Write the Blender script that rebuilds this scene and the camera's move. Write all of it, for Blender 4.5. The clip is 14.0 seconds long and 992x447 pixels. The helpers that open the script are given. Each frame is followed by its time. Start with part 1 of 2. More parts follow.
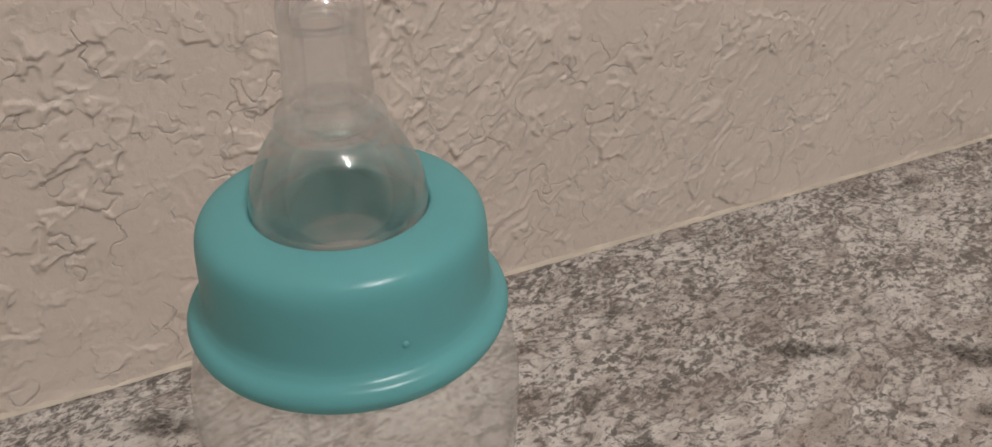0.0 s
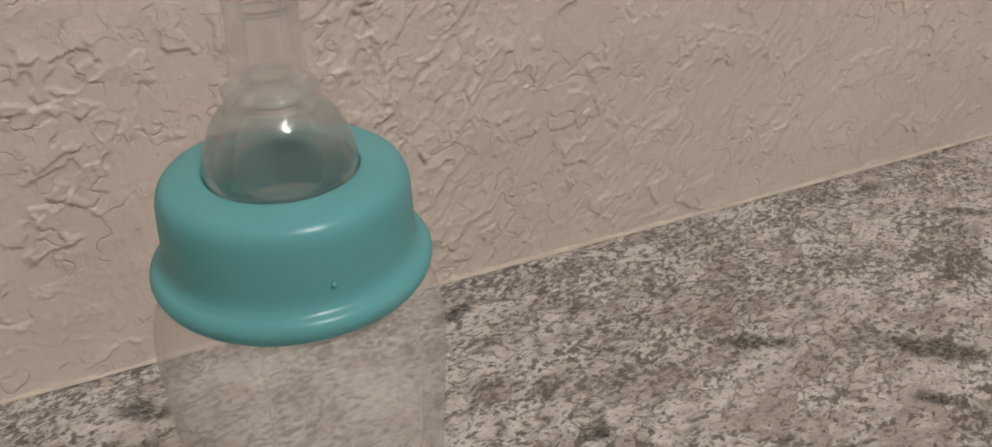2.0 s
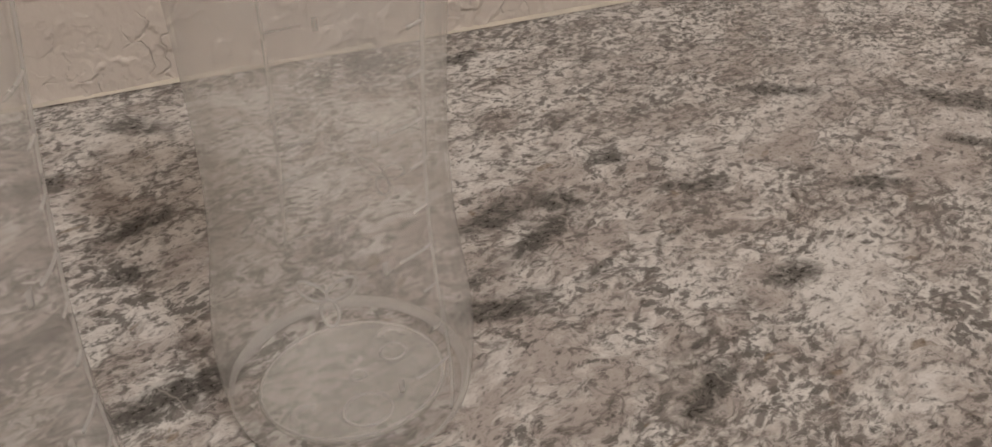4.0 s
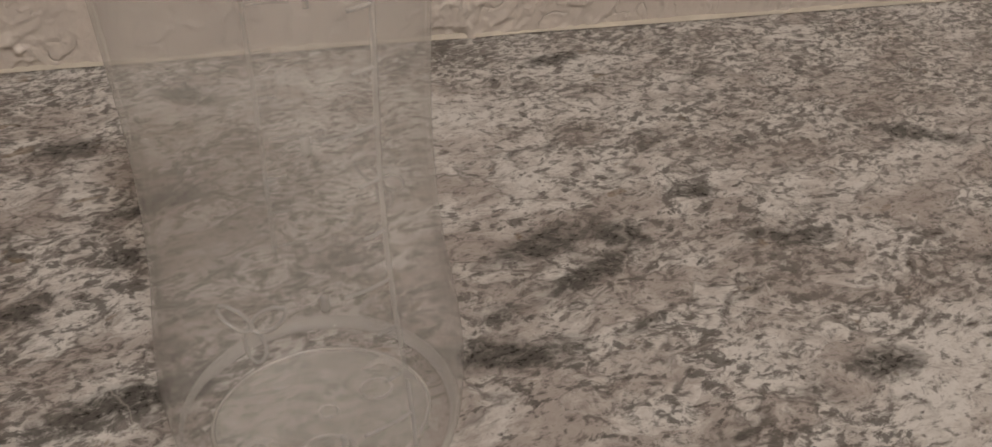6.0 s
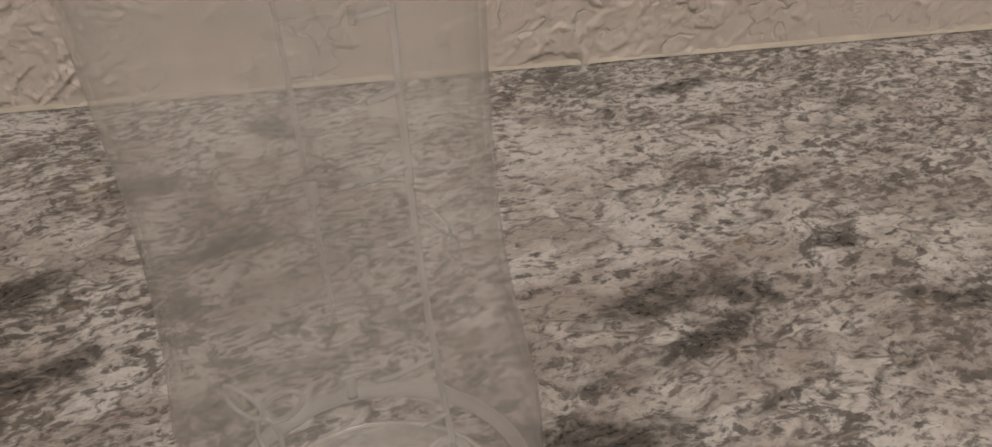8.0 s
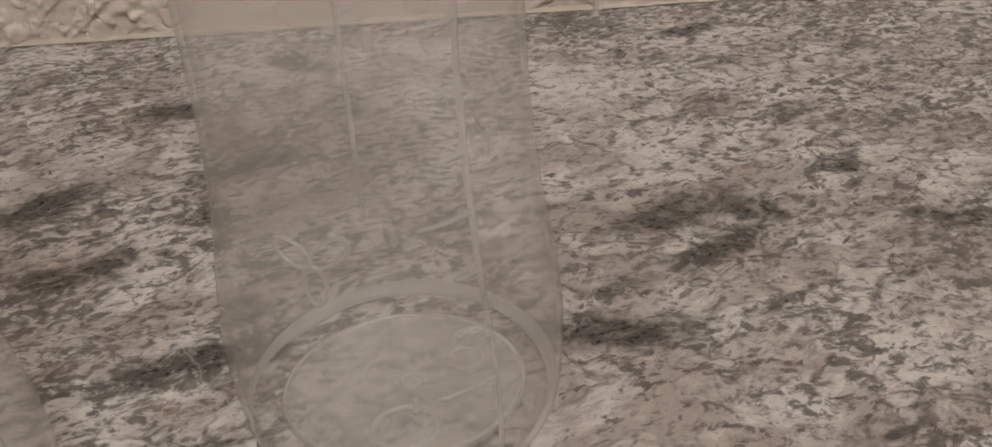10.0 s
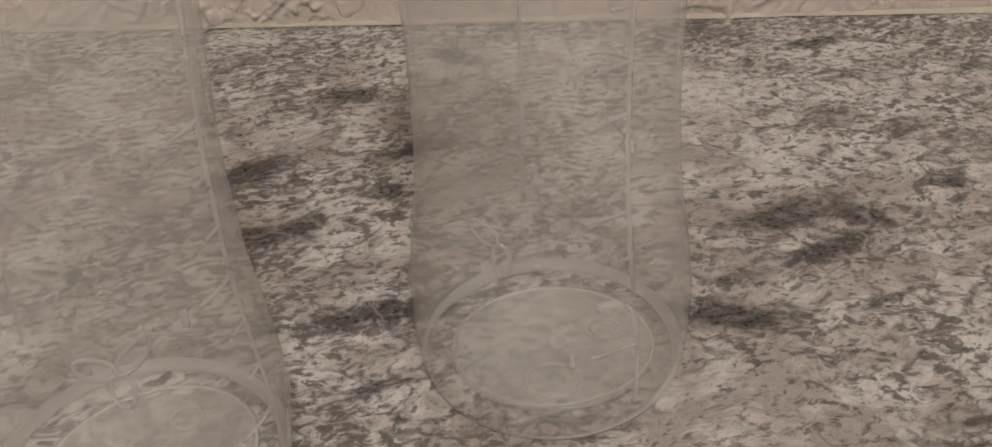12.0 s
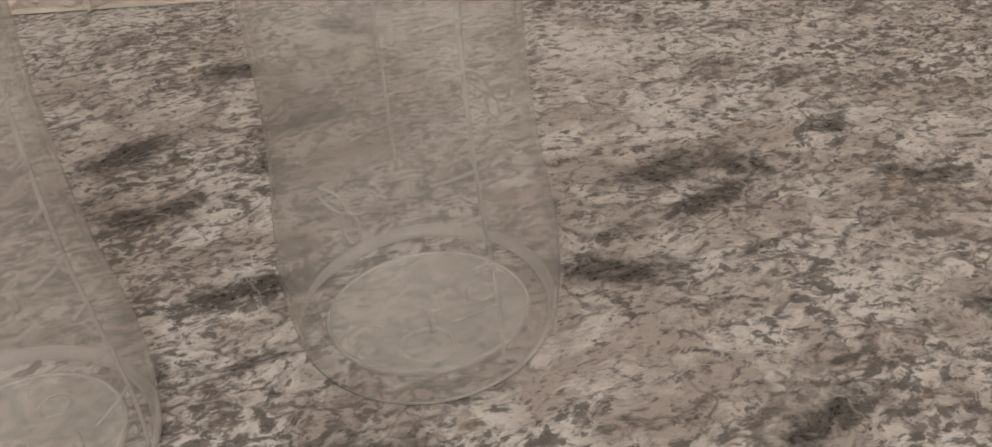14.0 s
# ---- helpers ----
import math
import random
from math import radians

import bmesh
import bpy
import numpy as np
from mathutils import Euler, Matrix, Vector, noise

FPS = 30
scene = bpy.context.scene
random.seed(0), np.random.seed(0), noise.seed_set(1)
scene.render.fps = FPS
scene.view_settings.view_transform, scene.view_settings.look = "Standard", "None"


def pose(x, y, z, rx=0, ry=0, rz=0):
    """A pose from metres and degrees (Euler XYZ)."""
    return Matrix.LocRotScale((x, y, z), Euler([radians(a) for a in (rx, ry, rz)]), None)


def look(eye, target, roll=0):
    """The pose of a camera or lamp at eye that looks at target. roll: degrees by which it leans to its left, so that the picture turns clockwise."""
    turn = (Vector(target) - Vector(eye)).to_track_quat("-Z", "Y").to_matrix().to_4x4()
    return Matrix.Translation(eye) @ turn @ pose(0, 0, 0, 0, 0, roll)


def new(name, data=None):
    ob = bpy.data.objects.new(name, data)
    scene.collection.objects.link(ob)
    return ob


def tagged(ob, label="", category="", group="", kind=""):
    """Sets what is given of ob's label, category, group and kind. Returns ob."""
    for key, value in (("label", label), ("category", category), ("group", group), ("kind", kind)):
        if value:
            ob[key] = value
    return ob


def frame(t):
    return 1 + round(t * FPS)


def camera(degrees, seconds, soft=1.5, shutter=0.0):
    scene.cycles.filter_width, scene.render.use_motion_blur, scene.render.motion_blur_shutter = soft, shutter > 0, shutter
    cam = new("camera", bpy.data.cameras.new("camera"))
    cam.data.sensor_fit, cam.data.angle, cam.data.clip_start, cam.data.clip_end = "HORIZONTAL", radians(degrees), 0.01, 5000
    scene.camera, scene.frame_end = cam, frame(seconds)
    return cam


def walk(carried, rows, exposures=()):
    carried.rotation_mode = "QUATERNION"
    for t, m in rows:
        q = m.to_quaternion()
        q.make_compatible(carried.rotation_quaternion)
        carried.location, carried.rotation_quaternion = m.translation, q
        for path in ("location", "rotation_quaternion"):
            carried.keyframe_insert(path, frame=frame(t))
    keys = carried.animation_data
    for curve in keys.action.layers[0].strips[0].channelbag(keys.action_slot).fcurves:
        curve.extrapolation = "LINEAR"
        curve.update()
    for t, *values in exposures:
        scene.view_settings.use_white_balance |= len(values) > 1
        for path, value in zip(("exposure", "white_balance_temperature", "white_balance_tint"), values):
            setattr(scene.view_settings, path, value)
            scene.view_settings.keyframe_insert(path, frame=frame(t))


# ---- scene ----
cam = camera(52.73, 14.0, soft=1.5)
PATH = [
    (0, (-0.09486, -0.25608, 0.19760), (0.28705, 0.41617, -0.26307), 1.76),
    (0.5, (-0.09355, -0.26165, 0.20049), (0.29076, 0.41409, -0.25304), 1.57),
    (1, (-0.09369, -0.26921, 0.20096), (0.29418, 0.41092, -0.24287), 1.62),
    (1.5, (-0.09519, -0.27611, 0.19808), (0.29093, 0.40663, -0.24325), 1.48),
    (2, (-0.09507, -0.28025, 0.19928), (0.29220, 0.40348, -0.23951), 1.48),
    (2.5, (-0.10204, -0.28614, 0.18129), (0.28233, 0.39533, -0.26351), 1.60),
    (3, (-0.10058, -0.28992, 0.16635), (0.27809, 0.37719, -0.30436), 2.35),
    (3.5, (-0.10094, -0.29243, 0.15717), (0.26790, 0.36018, -0.34088), 2.66),
    (3.7, (-0.10131, -0.29408, 0.14967), (0.26602, 0.35207, -0.35783), 2.66),
    (5.8, (-0.07220, -0.28295, 0.13492), (0.18922, 0.40217, -0.38688), 3.91),
    (6, (-0.06341, -0.27645, 0.13231), (0.16546, 0.42190, -0.38724), 3.51),
    (6.5, (-0.05780, -0.25975, 0.12241), (0.08444, 0.46337, -0.39419), 0.62),
    (7, (-0.05655, -0.24771, 0.12499), (0.06181, 0.47762, -0.39451), -0.12),
    (7.2, (-0.05445, -0.24846, 0.11826), (0.04865, 0.48848, -0.38799), -0.83),
    (9.3, (-0.04632, -0.25765, 0.12509), (0.07275, 0.48362, -0.37123), -2.14),
    (9.5, (-0.04909, -0.25733, 0.12669), (0.06537, 0.48046, -0.37588), -2.09),
    (10, (-0.05483, -0.26755, 0.11083), (0.05559, 0.46947, -0.39377), -0.38),
    (10.5, (-0.02534, -0.28534, 0.11180), (0.07633, 0.44400, -0.40564), 2.29),
    (11, (-0.03578, -0.29272, 0.11634), (0.03153, 0.43564, -0.40803), 3.33),
    (11.5, (-0.04305, -0.28543, 0.12310), (-0.02587, 0.44727, -0.39925), 0.28),
    (12, (-0.06588, -0.29013, 0.13049), (-0.04713, 0.44097, -0.39404), -0.56),
    (12.5, (-0.05871, -0.29080, 0.12647), (-0.03739, 0.43542, -0.40471), -1.90),
    (13, (-0.04744, -0.28628, 0.12031), (-0.00209, 0.43149, -0.42074), -1.23),
    (13.5, (-0.04298, -0.28761, 0.12087), (0.01408, 0.42546, -0.42528), -1.37),
    (14, (-0.05023, -0.29104, 0.12882), (0.00812, 0.42152, -0.41786), -1.85),
]
EXPOSURES = [(0.0, -0.27, 6450, 10), (3.0, -0.27, 6500, 10), (6.5, -0.55, 6700, 10), (9.5, -0.41, 6600, 10), (10.5, -0.35, 6550, 10),
             (11.25, -0.20, 6500, 10), (12.5, -0.53, 6700, 10), (14.0, -0.36, 6600, 10)]
walk(cam, [(t, look(eye, target, roll)) for t, eye, target, roll in PATH], EXPOSURES)

# ---- light ----
world = bpy.data.worlds.new("world")
scene.world = world
world.use_nodes = True
world.node_tree.nodes["Background"].inputs[0].default_value = (0.9, 0.85, 0.8, 1)
world.node_tree.nodes["Background"].inputs[1].default_value = 0.03


def round_lamp(name, place, radius, watts, colour):
    data = bpy.data.lights.new(name, "POINT")
    data.shadow_soft_size, data.energy, data.color = radius, watts, colour
    ob = new(name, data)
    ob.location = place
    return ob


round_lamp("ceiling_lamp_light", (0.05, -1.04, 1.36), 0.08, 44, (1.0, 0.972, 0.955))


# ---- materials ----
def material(name):
    m = bpy.data.materials.new(name)
    m.use_nodes = True
    nt = m.node_tree
    nt.nodes.clear()
    out = nt.nodes.new("ShaderNodeOutputMaterial")
    return m, nt, out


def node(nt, kind, **sets):
    n = nt.nodes.new(kind)
    for key, value in sets.items():
        n.inputs[key.replace("_", " ")].default_value = value
    return n


def link(nt, a, b):
    nt.links.new(a, b)


def ramp(nt, source, stops, mode="LINEAR"):
    n = nt.nodes.new("ShaderNodeValToRGB")
    n.color_ramp.interpolation = mode
    els = n.color_ramp.elements
    while len(els) < len(stops):
        els.new(0.5)
    for e, (at, c) in zip(els, stops):
        e.position = at
        e.color = (c, c, c, 1) if isinstance(c, (int, float)) else (*c, 1)
    link(nt, source, n.inputs[0])
    return n.outputs[0]


def mix(nt, fac, a, b, mode="MIX"):
    n = nt.nodes.new("ShaderNodeMix")
    n.data_type, n.blend_type = "RGBA", mode
    for value, at in ((fac, 0), (a, 6), (b, 7)):
        if isinstance(value, (int, float)):
            n.inputs[at].default_value = value
        elif isinstance(value, tuple):
            n.inputs[at].default_value = (*value, 1)
        else:
            link(nt, value, n.inputs[at])
    return n.outputs[2]


def mathn(nt, op, a, b=0.0):
    n = nt.nodes.new("ShaderNodeMath")
    n.operation = op
    for at, value in ((0, a), (1, b)):
        if isinstance(value, (int, float)):
            n.inputs[at].default_value = value
        else:
            link(nt, value, n.inputs[at])
    return n.outputs[0]


def noise_of(nt, vector, scale, detail=4.0, rough=0.55, distort=0.0):
    n = node(nt, "ShaderNodeTexNoise", Scale=scale, Detail=detail, Roughness=rough, Distortion=distort)
    link(nt, vector, n.inputs["Vector"])
    return n.outputs["Fac"]


def place_of(nt, scale=(1, 1, 1), turn=(0, 0, 0), shift=(0, 0, 0)):
    geo = nt.nodes.new("ShaderNodeNewGeometry")
    m = nt.nodes.new("ShaderNodeMapping")
    m.inputs["Scale"].default_value = scale
    m.inputs["Rotation"].default_value = [radians(a) for a in turn]
    m.inputs["Location"].default_value = shift
    link(nt, geo.outputs["Position"], m.inputs["Vector"])
    return m.outputs["Vector"]


def warp(nt, vector, scale, amount):
    n = node(nt, "ShaderNodeTexNoise", Scale=scale, Detail=3.0)
    link(nt, vector, n.inputs["Vector"])
    sub = nt.nodes.new("ShaderNodeVectorMath")
    sub.operation = "SUBTRACT"
    link(nt, n.outputs["Color"], sub.inputs[0])
    sub.inputs[1].default_value = (0.5, 0.5, 0.5)
    sc = nt.nodes.new("ShaderNodeVectorMath")
    sc.operation = "SCALE"
    link(nt, sub.outputs[0], sc.inputs[0])
    sc.inputs["Scale"].default_value = amount
    add = nt.nodes.new("ShaderNodeVectorMath")
    add.operation = "ADD"
    link(nt, vector, add.inputs[0])
    link(nt, sc.outputs[0], add.inputs[1])
    return add.outputs[0]


# dark clouds in the stone: place, half length, half width, turn in degrees
CLOUDS = [(0.022, -0.109, 0.007, 0.005, 0), (0.047, -0.094, 0.006, 0.004, -10), (0.061, -0.117, 0.010, 0.004, -8), (0.107, -0.137, 0.011, 0.004, -15),
          (0.057, -0.159, 0.008, 0.005, 10), (0.121, -0.082, 0.016, 0.004, -28), (0.172, -0.112, 0.018, 0.006, -42), (0.036, -0.019, 0.010, 0.004, 10),
          (0.152, -0.133, 0.008, 0.004, -40), (0.009, -0.121, 0.014, 0.0035, 24), (-0.016, -0.141, 0.016, 0.005, -8), (0.003, -0.109, 0.014, 0.005, 16),
          (-0.079, -0.075, 0.012, 0.004, 22), (-0.086, -0.095, 0.005, 0.004, 0), (-0.109, -0.110, 0.013, 0.004, 30), (-0.100, -0.046, 0.009, 0.005, 20),
          (-0.070, -0.024, 0.010, 0.005, -30), (-0.120, -0.085, 0.014, 0.006, 28), (-0.086, -0.138, 0.018, 0.005, 14), (0.013, -0.184, 0.012, 0.004, 25),
          (-0.060, -0.185, 0.016, 0.006, -18), (0.265, -0.050, 0.012, 0.004, -35)]


def stretched(nt, vector, scale):
    m = nt.nodes.new("ShaderNodeMapping")
    m.inputs["Scale"].default_value = scale
    link(nt, vector, m.inputs["Vector"])
    return m.outputs["Vector"]


def granite_material():
    m, nt, out = material("granite")
    base = place_of(nt, turn=(0, 0, -14))
    flow = warp(nt, stretched(nt, warp(nt, base, 26.0, 0.010), (0.80, 1.20, 1.0)), 170.0, 0.0045)
    fine = noise_of(nt, flow, 820.0, 3, 0.6)
    mid = noise_of(nt, flow, 430.0, 4, 0.64)
    zone = noise_of(nt, flow, 24.0, 4, 0.6)
    wide = noise_of(nt, flow, 9.0, 3, 0.5)
    # rounded pale crystals in a pinkish grey matrix
    cell = nt.nodes.new("ShaderNodeTexVoronoi")
    cell.inputs["Scale"].default_value = 105.0
    link(nt, warp(nt, flow, 90.0, 0.014), cell.inputs["Vector"])
    split = nt.nodes.new("ShaderNodeSeparateColor")
    link(nt, cell.outputs["Color"], split.inputs[0])
    pale = mathn(nt, "ADD", mathn(nt, "MULTIPLY", split.outputs[0], 0.16), mathn(nt, "MULTIPLY", mathn(nt, "ADD", noise_of(nt, flow, 62.0, 7, 0.70), mathn(nt, "MULTIPLY", mathn(nt, "SUBTRACT", wide, 0.5), 0.5)), 1.1))
    ground = mix(nt, ramp(nt, pale, [(0.50, 0.0), (0.70, 1.0)]), (0.375, 0.335, 0.308), (0.62, 0.60, 0.57))
    ground = mix(nt, ramp(nt, noise_of(nt, flow, 110.0, 7, 0.75), [(0.52, 0.0), (0.66, 0.6)]), ground, (0.250, 0.214, 0.192))
    # soft brown-grey grains that crowd in some zones and thin out in others
    crowd = mathn(nt, "ADD", mathn(nt, "MULTIPLY", mid, 0.62), mathn(nt, "ADD", mathn(nt, "MULTIPLY", zone, 0.32), mathn(nt, "MULTIPLY", wide, 0.08)))
    crowd = mathn(nt, "ADD", crowd, mathn(nt, "MULTIPLY", fine, 0.14))
    grains = ramp(nt, crowd, [(0.574, 0.0), (0.652, 1.0)])
    tone = mix(nt, ramp(nt, noise_of(nt, flow, 210.0, 5, 0.7), [(0.36, 0.0), (0.64, 1.0)]), (0.048, 0.043, 0.038), (0.165, 0.143, 0.128))
    colour = mix(nt, mathn(nt, "MULTIPLY", grains, 0.84), ground, tone)
    # crisp single flakes of two to five millimetres
    flake = mathn(nt, "ADD", mathn(nt, "MULTIPLY", noise_of(nt, flow, 300.0, 5, 0.62), 0.85), mathn(nt, "MULTIPLY", noise_of(nt, flow, 31.0, 3), 0.42))
    flakes = ramp(nt, flake, [(0.695, 0.0), (0.752, 1.0)])
    colour = mix(nt, mathn(nt, "MULTIPLY", flakes, 0.80), colour, mix(nt, ramp(nt, mid, [(0.4, 0.0), (0.6, 1.0)]), (0.040, 0.036, 0.031), (0.110, 0.096, 0.086)))
    # rare ochre grains
    ochre = ramp(nt, noise_of(nt, stretched(nt, flow, (1, 1, 1)), 120.0, 2, 0.4, 0.4), [(0.705, 0.0), (0.735, 0.65)])
    colour = mix(nt, ochre, colour, (0.175, 0.125, 0.075))
    # fine dark outlines round some crystals
    edge = nt.nodes.new("ShaderNodeTexVoronoi")
    edge.feature = "DISTANCE_TO_EDGE"
    edge.inputs["Scale"].default_value = 105.0
    link(nt, warp(nt, flow, 90.0, 0.014), edge.inputs["Vector"])
    outline = mathn(nt, "MULTIPLY", ramp(nt, edge.outputs["Distance"], [(0.0, 1.0), (0.085, 0.0)]), ramp(nt, noise_of(nt, flow, 40.0, 3), [(0.46, 0.0), (0.57, 0.75)]))
    colour = mix(nt, outline, colour, (0.105, 0.090, 0.080))
    # dark grey-green clouds and streaks
    smear = stretched(nt, warp(nt, base, 60.0, 0.010), (0.55, 1.6, 1.0))
    dark = ramp(nt, noise_of(nt, smear, 30.0, 7, 0.68), [(0.585, 0.0), (0.68, 0.95)])
    wob = warp(nt, warp(nt, place_of(nt), 90.0, 0.009), 380.0, 0.006)
    for x, y, a, b, turn in CLOUDS:
        mp = nt.nodes.new("ShaderNodeMapping")
        mp.vector_type = "TEXTURE"
        mp.inputs["Location"].default_value = (x, y, 0)
        mp.inputs["Rotation"].default_value = (0, 0, radians(turn))
        mp.inputs["Scale"].default_value = (a * 1.25, b * 1.25, 1)
        link(nt, wob, mp.inputs["Vector"])
        ln = nt.nodes.new("ShaderNodeVectorMath")
        ln.operation = "LENGTH"
        link(nt, mp.outputs[0], ln.inputs[0])
        dark = mathn(nt, "MAXIMUM", dark, ramp(nt, ln.outputs["Value"], [(0.45, 1.0), (1.05, 0.0)]))
    dark = mathn(nt, "MULTIPLY", mathn(nt, "MULTIPLY", dark, ramp(nt, mid, [(0.36, 0.55), (0.50, 1.0)])), 0.94)
    colour = mix(nt, dark, colour, mix(nt, ramp(nt, fine, [(0.4, 0.0), (0.62, 1.0)]), (0.040, 0.037, 0.032), (0.095, 0.088, 0.078)))
    # hair-fine pale veins and an even fine grain
    ridge_ = mathn(nt, "ABSOLUTE", mathn(nt, "SUBTRACT", noise_of(nt, flow, 16.0, 4, 0.5, 0.6), 0.5))
    colour = mix(nt, mathn(nt, "MULTIPLY", ramp(nt, ridge_, [(0.0, 1.0), (0.006, 0.0)]), 0.40), colour, (0.52, 0.48, 0.44))
    colour = mix(nt, 0.30, colour, ramp(nt, fine, [(0.30, (0.34, 0.33, 0.33)), (0.68, (0.62, 0.62, 0.62))]), "OVERLAY")
    bsdf = node(nt, "ShaderNodeBsdfPrincipled", Roughness=0.38, IOR=1.45)
    link(nt, colour, bsdf.inputs["Base Color"])
    link(nt, ramp(nt, fine, [(0.3, 0.24), (0.7, 0.38)]), bsdf.inputs["Roughness"])
    bump = node(nt, "ShaderNodeBump", Strength=0.12, Distance=0.0004)
    link(nt, mid, bump.inputs["Height"])
    link(nt, bump.outputs[0], bsdf.inputs["Normal"])
    link(nt, bsdf.outputs[0], out.inputs[0])
    return m


def plaster_material():
    m, nt, out = material("painted_plaster")
    v = place_of(nt)
    tint = ramp(nt, noise_of(nt, v, 7.0, 3), [(0.3, (0.60, 0.536, 0.480)), (0.7, (0.66, 0.596, 0.540))])
    bsdf = node(nt, "ShaderNodeBsdfPrincipled", Roughness=0.42)
    link(nt, tint, bsdf.inputs["Base Color"])
    # thin cracked edges of the trowelled skin, over a fine grain
    wv = warp(nt, warp(nt, v, 110.0, 0.006), 420.0, 0.0018)
    rim = mathn(nt, "ABSOLUTE", mathn(nt, "SUBTRACT", noise_of(nt, wv, 58.0, 2, 0.5), 0.5))
    crack = mathn(nt, "MULTIPLY", ramp(nt, rim, [(0.0, 1.0), (0.016, 0.0)]), ramp(nt, noise_of(nt, v, 48.0, 3), [(0.46, 0.0), (0.54, 1.0)]))
    skin = mathn(nt, "MULTIPLY", ramp(nt, noise_of(nt, wv, 95.0, 3, 0.5), [(0.53, 0.0), (0.555, 0.55)]), ramp(nt, noise_of(nt, v, 16.0, 2), [(0.40, 0.15), (0.56, 1.0)]))
    height = mathn(nt, "ADD", mathn(nt, "ADD", mathn(nt, "MULTIPLY", noise_of(nt, v, 520.0, 3), 0.6), skin), mathn(nt, "MULTIPLY", crack, -1.0))
    bump = node(nt, "ShaderNodeBump", Strength=0.65, Distance=0.0006)
    link(nt, height, bump.inputs["Height"])
    link(nt, bump.outputs[0], bsdf.inputs["Normal"])
    link(nt, bsdf.outputs[0], out.inputs[0])
    return m


def plain_material(name, colour, rough=0.6, vary=0.12, scale=30.0, metal=0.0, coat=0.0):
    m, nt, out = material(name)
    v = place_of(nt)
    n = noise_of(nt, v, scale, 4)
    c = ramp(nt, n, [(0.3, tuple(k * (1 - vary) for k in colour)), (0.7, tuple(min(1, k * (1 + vary)) for k in colour))])
    bsdf = node(nt, "ShaderNodeBsdfPrincipled", Roughness=rough, Metallic=metal)
    bsdf.inputs["Coat Weight"].default_value = coat
    link(nt, c, bsdf.inputs["Base Color"])
    link(nt, bsdf.outputs[0], out.inputs[0])
    return m


def teal_material():
    """Glossy moulded plastic that lets a little light through."""
    m, nt, out = material("teal_plastic")
    v = place_of(nt)
    tint = ramp(nt, noise_of(nt, v, 60.0, 4), [(0.3, (0.152, 0.450, 0.478)), (0.7, (0.164, 0.482, 0.512))])
    bsdf = node(nt, "ShaderNodeBsdfPrincipled", Roughness=0.27)
    link(nt, tint, bsdf.inputs["Base Color"])
    bump = node(nt, "ShaderNodeBump", Strength=0.05, Distance=0.0003)
    link(nt, noise_of(nt, v, 900.0, 2), bump.inputs["Height"])
    link(nt, bump.outputs[0], bsdf.inputs["Normal"])
    glow = nt.nodes.new("ShaderNodeBsdfTranslucent")
    glow.inputs[0].default_value = (0.30, 0.80, 0.80, 1)
    both = nt.nodes.new("ShaderNodeMixShader")
    both.inputs[0].default_value = 0.30
    link(nt, bsdf.outputs[0], both.inputs[1])
    link(nt, glow.outputs[0], both.inputs[2])
    link(nt, both.outputs[0], out.inputs[0])
    return m


def clear_material(name, haze, haze_colour, tint, bend, ior, gloss_rough, wave, wave_scale, gloss=1.0, through_=0.5):
    """Clear plastic: light passes straight, some of it bent by the uneven wall, some scattered by a milky haze, with a sheen."""
    m, nt, out = material(name)
    v = place_of(nt)
    bump = node(nt, "ShaderNodeBump", Strength=wave, Distance=0.002)
    link(nt, noise_of(nt, stretched(nt, v, (1, 1, 0.45)), wave_scale, 2), bump.inputs["Height"])
    clear = nt.nodes.new("ShaderNodeBsdfTransparent")
    clear.inputs[0].default_value = (*tint, 1)
    bent = node(nt, "ShaderNodeBsdfGlass", Roughness=0.004, IOR=ior)
    bent.inputs[0].default_value = (*tint, 1)
    link(nt, bump.outputs[0], bent.inputs["Normal"])
    m1 = nt.nodes.new("ShaderNodeMixShader")
    m1.inputs[0].default_value = bend
    link(nt, clear.outputs[0], m1.inputs[1])
    link(nt, bent.outputs[0], m1.inputs[2])
    milky = nt.nodes.new("ShaderNodeBsdfDiffuse")
    milky.inputs[0].default_value = (*haze_colour, 1)
    glow = nt.nodes.new("ShaderNodeBsdfTranslucent")
    glow.inputs[0].default_value = (*haze_colour, 1)
    m2 = nt.nodes.new("ShaderNodeMixShader")
    m2.inputs[0].default_value = through_
    link(nt, milky.outputs[0], m2.inputs[1])
    link(nt, glow.outputs[0], m2.inputs[2])
    m3 = nt.nodes.new("ShaderNodeMixShader")
    link(nt, ramp(nt, noise_of(nt, v, 90.0, 4), [(0.3, haze * 0.8), (0.7, haze * 1.2)]), m3.inputs[0])
    link(nt, m1.outputs[0], m3.inputs[1])
    link(nt, m2.outputs[0], m3.inputs[2])
    shine = node(nt, "ShaderNodeBsdfGlossy", Roughness=gloss_rough)
    face = node(nt, "ShaderNodeLayerWeight", Blend=0.5)
    sheen = mathn(nt, "ADD", mathn(nt, "MULTIPLY", mathn(nt, "POWER", face.outputs["Facing"], 5.0), 0.55), 0.045)
    m4 = nt.nodes.new("ShaderNodeMixShader")
    link(nt, mathn(nt, "MULTIPLY", sheen, gloss), m4.inputs[0])
    link(nt, m3.outputs[0], m4.inputs[1])
    link(nt, shine.outputs[0], m4.inputs[2])
    link(nt, m4.outputs[0], out.inputs[0])
    return m


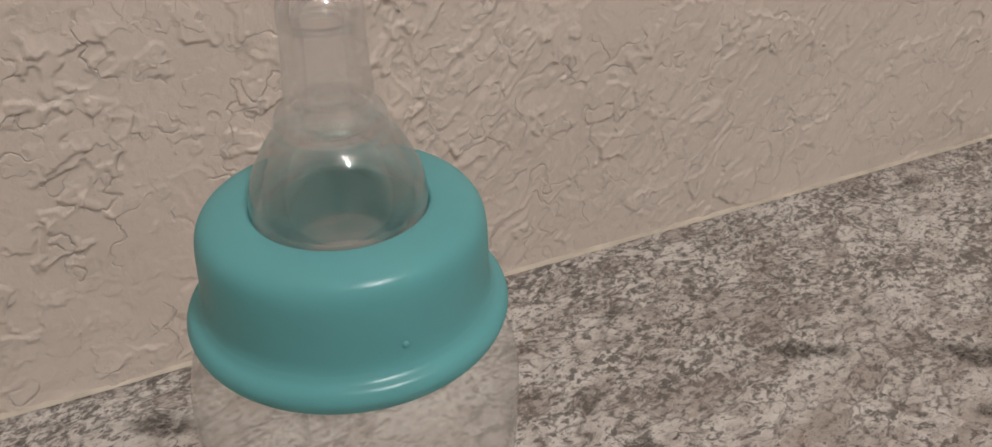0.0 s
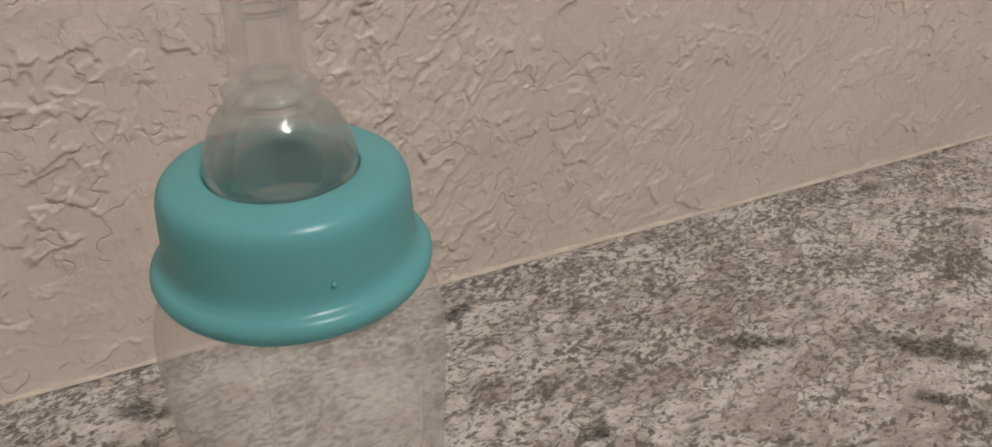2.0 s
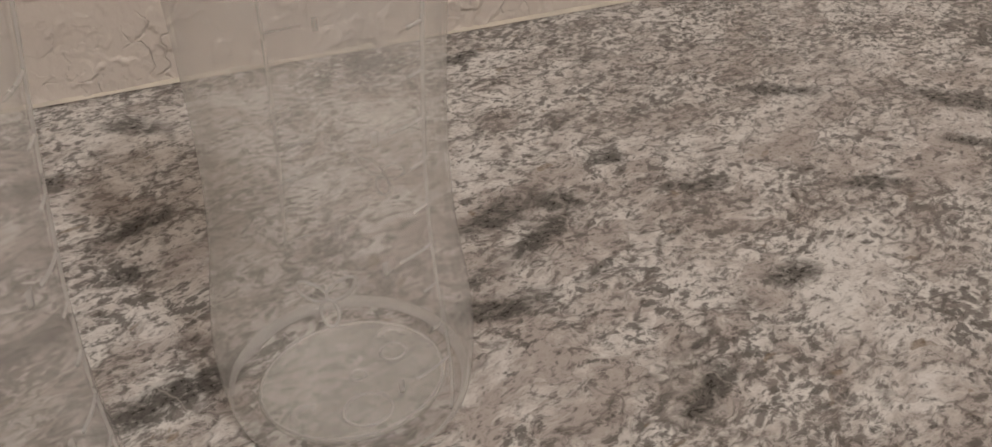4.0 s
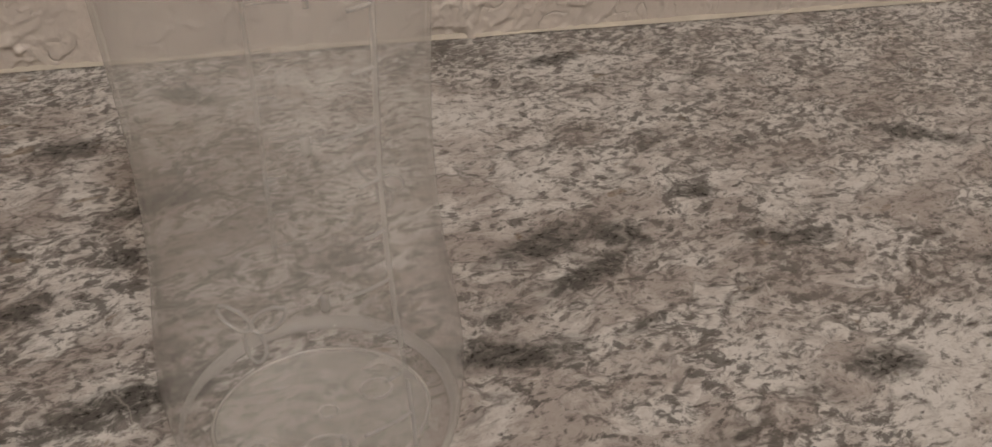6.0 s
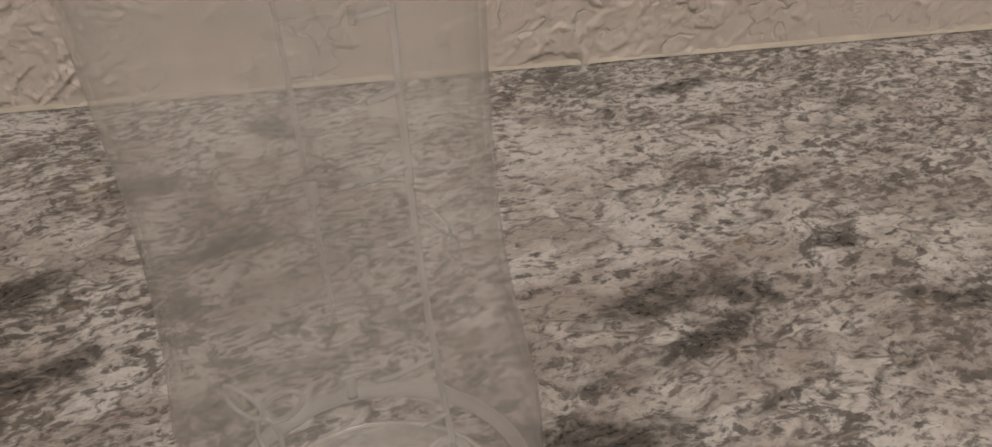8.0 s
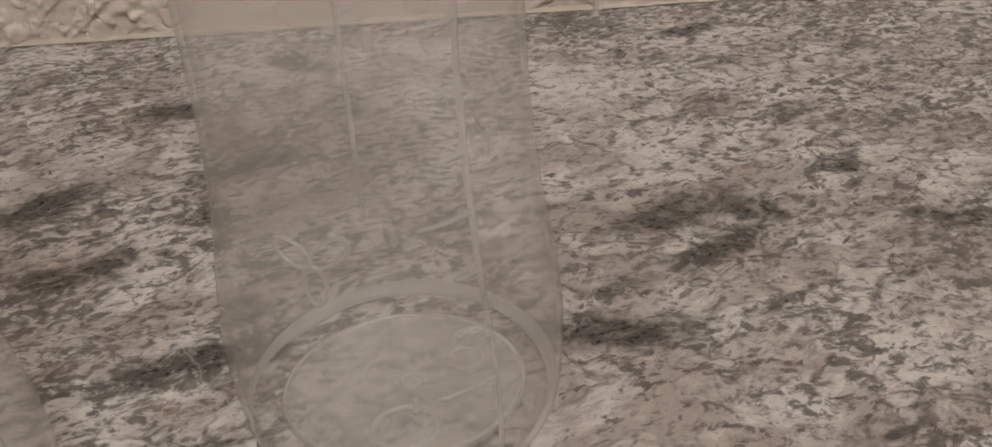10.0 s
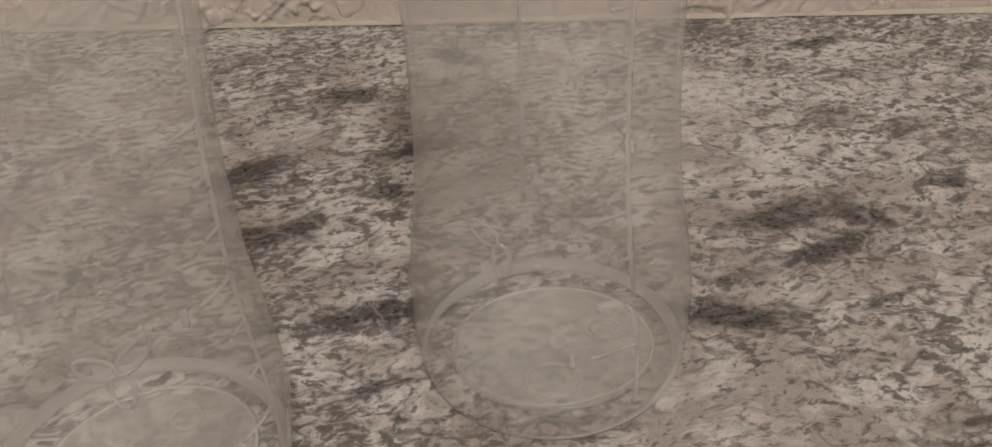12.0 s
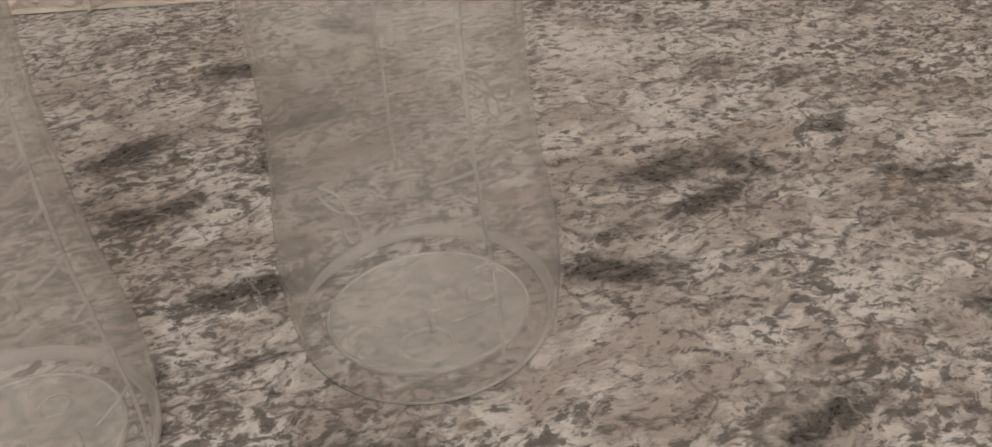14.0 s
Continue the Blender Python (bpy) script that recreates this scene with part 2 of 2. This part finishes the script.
GRANITE = granite_material()
PLASTER = plaster_material()
CAULK = plain_material("caulk", (0.55, 0.50, 0.42), 0.5, 0.2, 60.0)
PAINT = plain_material("room_paint", (0.60, 0.54, 0.48), 0.7)
FLOORING = plain_material("floor_boards", (0.22, 0.15, 0.10), 0.5)
CABINET = plain_material("cabinet_paint", (0.45, 0.36, 0.27), 0.5)
BODY = clear_material("bottle_plastic", 0.135, (0.985, 0.968, 0.950), (0.998, 0.998, 0.998), 0.10, 1.022, 0.045, 0.35, 55.0, 1.0, 0.40)
INNER = clear_material("bottle_plastic_inside", 0.06, (0.985, 0.968, 0.950), (0.998, 0.998, 0.998), 0.0, 1.03, 0.08, 0.3, 85.0, 0.3, 0.40)
BASE = clear_material("base_plastic", 0.22, (0.97, 0.95, 0.91), (0.998, 0.998, 0.99), 0.05, 1.06, 0.10, 0.4, 120.0, 0.5, 0.25)
EMBOSS = clear_material("embossed_plastic", 0.30, (0.98, 0.97, 0.95), (0.99, 0.99, 0.99), 0.0, 1.1, 0.15, 0.2, 90.0, 0.8, 0.6)
MARKS = clear_material("moulded_marks", 0.38, (0.98, 0.95, 0.90), (0.99, 0.99, 0.99), 0.0, 1.1, 0.15, 0.2, 90.0, 0.8, 0.3)
HEEL = clear_material("heel_plastic", 0.62, (0.98, 0.96, 0.92), (0.99, 0.99, 0.99), 0.0, 1.1, 0.12, 0.2, 90.0, 0.8, 0.3)
SILICONE = clear_material("silicone", 0.035, (0.98, 0.97, 0.96), (0.998, 0.998, 0.998), 0.40, 1.41, 0.03, 0.03, 60.0, 1.1)
TEAL = teal_material()


# ---- mesh helpers ----
def mesh_object(name, bm, mat, parent=None, label="", smooth=True):
    me = bpy.data.meshes.new(name)
    bm.normal_update()
    bm.to_mesh(me)
    bm.free()
    me.materials.append(mat)
    if smooth:
        for p in me.polygons:
            p.use_smooth = True
    ob = new(name, me)
    ob.parent = parent
    if label:
        ob["label"] = label
    return ob


def part(name, bm, mat, parent, label=""):
    return mesh_object(name, bm, mat, parent, label)


def box(bm, lo, hi, bevel=0.0):
    geom = bmesh.ops.create_cube(bm, size=1.0)["verts"]
    for v in geom:
        v.co = Vector([lo[i] + (v.co[i] + 0.5) * (hi[i] - lo[i]) for i in range(3)])
    if bevel:
        edges = list({e for v in geom for e in v.link_edges})
        bmesh.ops.bevel(bm, geom=edges, offset=bevel, segments=3, profile=0.5, affect="EDGES")


def smooth_profile(points, per=6):
    """Catmull-Rom through (radius, height) points."""
    pts = [Vector(p) for p in points]
    pts = [pts[0] * 2 - pts[1], *pts, pts[-1] * 2 - pts[-2]]
    res = []
    for i in range(1, len(pts) - 2):
        a, b, c, d = pts[i - 1:i + 3]
        for k in range(per):
            t = k / per
            res.append(0.5 * (2 * b + (c - a) * t + (2 * a - 5 * b + 4 * c - d) * t * t + (3 * b - a - 3 * c + d) * t ** 3))
    res.append(pts[-2])
    return [(max(p[0], 0.0), p[1]) for p in res]


def revolve(bm, profile, steps=96, closed=False):
    rings = []
    for r, z in profile:
        if r < 1e-5:
            rings.append([bm.verts.new((0, 0, z))])
        else:
            rings.append([bm.verts.new((r * math.cos(math.tau * k / steps), r * math.sin(math.tau * k / steps), z)) for k in range(steps)])
    pairs = list(zip(rings, rings[1:])) + ([(rings[-1], rings[0])] if closed else [])
    for a, b in pairs:
        for k in range(steps):
            n = (k + 1) % steps
            quad = [a[k % len(a)], a[n % len(a)], b[n % len(b)], b[k % len(b)]]
            quad = [v for i, v in enumerate(quad) if v not in quad[:i]]
            if len(quad) > 2:
                bm.faces.new(quad)


# ---- setting ----
def grid_sheet(name, xs, ys, height, mat):
    """A sheet over a grid; height(x, y) lifts it along z."""
    nx, ny = len(xs), len(ys)
    verts = [(x, y, height(x, y)) for y in ys for x in xs]
    faces = [(j * nx + i, j * nx + i + 1, (j + 1) * nx + i + 1, (j + 1) * nx + i) for j in range(ny - 1) for i in range(nx - 1)]
    me = bpy.data.meshes.new(name)
    me.from_pydata(verts, [], faces)
    me.materials.append(mat)
    for p in me.polygons:
        p.use_smooth = True
    return new(name, me)


bm = bmesh.new()
box(bm, (-1.4, -0.62, -0.035), (1.4, 0.04, 0.0), 0.004)
tagged(mesh_object("countertop", bm, GRANITE, smooth=False), "speckled grey, brown and white granite-look countertop along the wall", "countertop", kind="structure")


def step(v, edge, soft):
    return max(0.0, min(1.0, (v - edge) / soft))


def trowel(x, z):
    """Relief of the hand-trowelled plaster, in metres."""
    p = Vector((x, z, 0.0))
    q = p + noise.noise_vector(p * 70) * 0.004 + noise.noise_vector(p * 260) * 0.0014 + noise.noise_vector(p * 620) * 0.0007
    big = noise.noise(q * 32 + Vector((3, 1, 0))) + 0.65 * noise.noise(q * 78 + Vector((1, 8, 4)))
    small = noise.noise(q * 120 + Vector((9, 4, 2))) + 0.5 * noise.noise(q * 240 + Vector((2, 2, 7)))
    where = step(noise.noise(p * 9 + Vector((7, 7, 1))), -0.28, 0.5)
    slant = Vector((q.x - 0.75 * q.y, 0, 0)) * 260 + Vector((0, (q.y + 0.75 * q.x) * 30, 5))
    drag = step(noise.noise(slant), 0.05, 0.25)
    grit = step(noise.noise(q * 380), 0.20, 0.20)
    mask = 0.25 + 0.75 * step(noise.noise(p * 45), -0.15, 0.3)
    ledge = step(big, 0.05, 0.02) * mask
    lip = max(0.0, 1.0 - abs(big - 0.07) / 0.045) * mask
    left = 1.0 - step(x, 0.02, 0.14)
    return (0.00055 * ledge + 0.00045 * lip + (0.0004 + 0.0003 * left) * step(small, 0.22, 0.05) * mask + 0.0009 * drag * where * (0.25 + 0.75 * left)
            + 0.00055 * grit * (0.2 + 0.8 * where * left) + 0.0004 * noise.noise(p * 18))


near_x = list(np.arange(-0.26, 0.38, 0.00055))
xs = [-1.4, -1.1, -0.8, -0.5] + near_x + [0.5, 0.8, 1.1, 1.4]
zs = list(np.arange(0.0, 0.16, 0.00055)) + [0.25, 0.4, 0.8, 1.5, 2.4]
wall = grid_sheet("wall_back", xs, zs, trowel, PLASTER)
wall.matrix_world = Matrix(((1, 0, 0, 0), (0, 0, -1, 0), (0, 1, 0, 0), (0, 0, 0, 1)))
tagged(wall, "off-white painted wall with hand-trowelled plaster texture", "wall", kind="structure")
mod = wall.modifiers.new("thickness", "SOLIDIFY")
mod.thickness, mod.offset = 0.10, -1.0

bm = bmesh.new()
n = 240
rows_ = []
for i in range(n + 1):
    x = -1.4 + 2.8 * i / n
    s = 0.0009 + 0.0005 * noise.noise(Vector((x * 40, 0, 0)))
    rows_.append([bm.verts.new(c) for c in ((x, 0.0, s * 1.3), (x, -0.0009 - s * 0.35, s * 0.9), (x, -0.0010 - s * 0.75, s * 0.35), (x, -0.0010 - s, 0.0003))])
for a, b in zip(rows_, rows_[1:]):
    for k in range(3):
        bm.faces.new((a[k], b[k], b[k + 1], a[k + 1]))
tagged(mesh_object("caulk_bead", bm, CAULK), "yellowed bead of caulk where the wall meets the countertop", "caulk", kind="structure")


def slab(name, lo, hi, mat, label, category):
    b = bmesh.new()
    box(b, lo, hi)
    return tagged(mesh_object(name, b, mat, smooth=False), label, category, kind="structure")


# unseen floor, ceiling and walls, added to close the room for reflections and bounce
slab("floor", (-1.6, -3.2, -1.0), (1.6, 0.1, -0.9), FLOORING, "unseen brown floor added to close the room for bounced light", "floor")
slab("ceiling", (-1.6, -3.2, 1.55), (1.6, 0.1, 1.65), PAINT, "unseen plain off-white ceiling added to close the room for bounced light", "ceiling")
slab("unseen_wall_left", (-1.5, -3.1, -0.9), (-1.4, 0.0, 1.55), PAINT, "unseen plain off-white side wall added for reflections and bounced light", "wall")
slab("unseen_wall_right", (1.4, -3.1, -0.9), (1.5, 0.0, 1.55), PAINT, "unseen plain off-white side wall added for reflections and bounced light", "wall")
slab("unseen_wall_front", (-1.5, -3.2, -0.9), (1.5, -3.1, 1.55), PAINT, "unseen plain off-white wall facing the counter, added for reflections and bounced light", "wall")
slab("cabinet_front", (-1.4, -0.60, -0.9), (1.4, -0.005, -0.036), CABINET, "plain wooden cabinet base under the countertop", "cabinet")

# ---- the bottle ----
BOTTLE_AT = (-0.0519, -0.1492)
OUTER = [(0.0224, 0.0), (0.0237, 0.0007), (0.0245, 0.0024), (0.0249, 0.0055), (0.0252, 0.011), (0.0251, 0.018), (0.0241, 0.027), (0.0226, 0.037), (0.0215, 0.049),
         (0.0211, 0.062), (0.0214, 0.075), (0.0219, 0.088), (0.0225, 0.099), (0.0227, 0.1060), (0.0223, 0.1102), (0.0211, 0.1138), (0.0194, 0.1161), (0.0178, 0.1175), (0.0172, 0.1225)]
SECOND_AT = (-0.1220, -0.1760)
WALL = 0.0009
FLANGE_Z = 0.1196
NIPPLE = [(0.0119, 0.0), (0.0121, 0.0016), (0.0119, 0.0034), (0.0113, 0.0056), (0.0103, 0.0078), (0.0090, 0.0100), (0.0075, 0.0116), (0.0066, 0.0122), (0.0074, 0.0130), (0.0072, 0.0142), (0.0063, 0.0150),
          (0.0055, 0.0156), (0.0050, 0.0161), (0.0058, 0.0169), (0.0057, 0.0185), (0.00555, 0.0210), (0.0054, 0.0248), (0.0055, 0.0275), (0.0050, 0.0297), (0.0036, 0.0312), (0.0016, 0.0319), (0.0, 0.0320)]


def outer_radius(z):
    zs_ = [p[1] for p in OUTER]
    rs_ = [p[0] for p in OUTER]
    return float(np.interp(z, zs_, rs_))


def on_body(angle, z, lift=0.0):
    r = outer_radius(z) + lift
    return Vector((r * math.cos(angle), r * math.sin(angle), z))


def ridge(bm, path, width, height):
    """A rounded raised line along points (angle, height) of the body's outside."""
    pts = [on_body(a, z) for a, z in path]
    rings = []
    for i, p in enumerate(pts):
        along = (pts[min(i + 1, len(pts) - 1)] - pts[max(i - 1, 0)]).normalized()
        out_ = Vector((p.x, p.y, 0)).normalized()
        side = along.cross(out_).normalized()
        rings.append([bm.verts.new(p + side * (width * math.cos(math.pi * k / 4)) + out_ * (height * math.sin(math.pi * k / 4) - 0.0001)) for k in range(5)])
    for a, b in zip(rings, rings[1:]):
        for k in range(4):
            bm.faces.new((a[k], b[k], b[k + 1], a[k + 1]))
    bm.faces.new(rings[0])
    bm.faces.new(list(reversed(rings[-1])))


def flat_ring(bm, x, y, z, r, w, a0=0.0, a1=math.tau, steps=40, h=0.0005):
    rings = []
    for k in range(steps + 1):
        a = a0 + (a1 - a0) * k / steps
        c, s = math.cos(a), math.sin(a)
        rings.append([bm.verts.new((x + (r + w * math.cos(q)) * c, y + (r + w * math.cos(q)) * s, z + h * math.sin(q))) for q in (0, math.pi / 3, 2 * math.pi / 3, math.pi)])
    for a, b in zip(rings, rings[1:]):
        for k in range(3):
            bm.faces.new((a[k], b[k], b[k + 1], a[k + 1]))


def build_bottle(closed=True):
    bottle = new("baby_bottle")
    tagged(bottle, "clear milky plastic baby bottle with teal collar standing on the countertop", "baby bottle")
    outer = smooth_profile(OUTER)
    inner = [(r - WALL, z) for r, z in outer if z > 0.003]
    prof = outer + [(0.0163, 0.1225)] + list(reversed(inner))
    bm = bmesh.new()
    revolve(bm, prof, 128, closed=True)
    body = part("body", bm, BODY, bottle, "milky clear waisted plastic body")
    body.data.materials.append(INNER)
    for face in body.data.polygons[len(outer) * 128:]:
        face.material_index = 1
    bm = bmesh.new()
    revolve(bm, [(0.0, 0.0010), (0.0172, 0.0010), (0.0179, 0.0013), (0.0180, 0.0018), (0.0176, 0.0021), (0.0170, 0.0019), (0.0, 0.0019)], 96)
    base = part("base_disc", bm, BASE, bottle, "cloudy moulded base of the bottle")
    base.location, base.scale = (0.0, -0.0014, 0.0), (1.07, 0.92, 1.0)
    for name, x, y, r, w, a0, a1 in (("base_rim", 0, 0, 0.0174, 0.00030, 0, 360), ("mould_ring", -0.0005, -0.0105, 0.0046, 0.0004, 0, 360), ("mould_ring", 0.001, 0.0, 0.0015, 0.00035, 0, 360),
                                     ("crescent_mark", -0.0110, -0.0060, 0.0024, 0.0008, 20, 230), ("crescent_mark", 0.0110, 0.0085, 0.0024, 0.0008, -10, 170),
                                     ("mould_ring", 0.0095, 0.0035, 0.0026, 0.0003, 0, 360)):
        bm = bmesh.new()
        flat_ring(bm, x, y, 0.0020, r, w, radians(a0), radians(a1))
        part(name, bm, MARKS, base)
    bm = bmesh.new()
    revolve(bm, smooth_profile([(0.0226, 0.0001), (0.0234, 0.0003), (0.0240, 0.0009), (0.0244, 0.0018)], 4), 128)
    part("heel_ring", bm, HEEL, bottle, "paler rounded bottom edge")
    for line, low in ((radians(-60), 0.006), (radians(98), 0.016)):
        bm = bmesh.new()
        ridge(bm, [(line, low + (0.103 - low) * k / 60) for k in range(61)], 0.00042, 0.00045)
        part("graduation_line", bm, EMBOSS, body)
        for k in range(10):
            z = 0.020 + 0.0082 * k
            span = 0.34 if k % 3 == 0 else 0.16
            bm = bmesh.new()
            ridge(bm, [(line - span * q / 8, z) for q in range(9)], 0.00032, 0.0004)
            part("graduation_mark", bm, EMBOSS, body)
            if k % 3 == 0:
                bm = bmesh.new()
                ridge(bm, [(line - 0.46, z - 0.0013 + 0.0026 * q / 4) for q in range(5)], 0.0006, 0.0004)
                part("scale_figure", bm, EMBOSS, body)
    # three-leafed sprig in relief
    for middle, height in ((radians(-113), 0.041), (radians(45), 0.036)):
        for turn_, length in ((35, 0.0062), (150, 0.0058), (-85, 0.0055)):
            bm = bmesh.new()
            c, s = math.cos(radians(turn_)), math.sin(radians(turn_))
            pts = []
            for q in range(17):
                u = math.tau * q / 16
                px, pz = length * (0.5 + 0.5 * math.cos(u)), 0.0015 * math.sin(u)
                pts.append((middle + (px * c - pz * s) / 0.0235, height + px * s + pz * c))
            ridge(bm, pts, 0.0003, 0.0004)
            part("leaf_relief", bm, EMBOSS, body)
    bottle.matrix_world = pose(*BOTTLE_AT, 0.0004, 0.9, -2.6, 0)
    if not closed:
        return bottle
    # collar
    z0 = FLANGE_Z
    bm = bmesh.new()
    revolve(bm, smooth_profile([(0.0171, z0 - 0.0020), (0.0196, z0 - 0.0021), (0.0206, z0 - 0.0016), (0.0212, z0), (0.0207, z0 + 0.0013), (0.0196, z0 + 0.0020), (0.0189, z0 + 0.0030)], 4)
            + smooth_profile([(0.0187, z0 + 0.0045), (0.0186, z0 + 0.0085), (0.0184, z0 + 0.0120), (0.0178, z0 + 0.0138), (0.0166, z0 + 0.0148), (0.0145, z0 + 0.0153), (0.0118, z0 + 0.0155), (0.0113, z0 + 0.0152)], 4)
            + [(0.0113, z0 + 0.0132), (0.0168, z0 + 0.0132), (0.0170, z0 + 0.004)], 128, closed=True)
    part("collar", bm, TEAL, bottle, "glossy teal screw collar with a flared rim")
    bm = bmesh.new()
    bmesh.ops.create_uvsphere(bm, u_segments=10, v_segments=6, radius=0.0005, matrix=Matrix.Translation((0, -0.0186, z0 + 0.0055)))
    part("moulding_pip", bm, TEAL, bottle)
    # nipple
    n0 = z0 + 0.0146
    shape = [(r * 0.925, n0 + h * 0.93) for r, h in smooth_profile(NIPPLE, 4)]
    thick = 0.0016
    inside = [(max(r - thick, 0.0), z - (thick if z > n0 + 0.0255 else 0)) for r, z in shape]
    bm = bmesh.new()
    revolve(bm, shape + list(reversed(inside)), 96, closed=True)
    part("nipple", bm, SILICONE, bottle, "clear silicone nipple with stepped neck")
    return bottle


first_bottle = build_bottle()
tagged(first_bottle, group="baby bottles on the counter")
second_bottle = build_bottle(closed=False)
second_bottle.matrix_world = pose(*SECOND_AT, 0.0004, 1.0, 0.4, 48)
tagged(second_bottle, "open clear milky plastic bottle standing beside the other one", group="baby bottles on the counter")
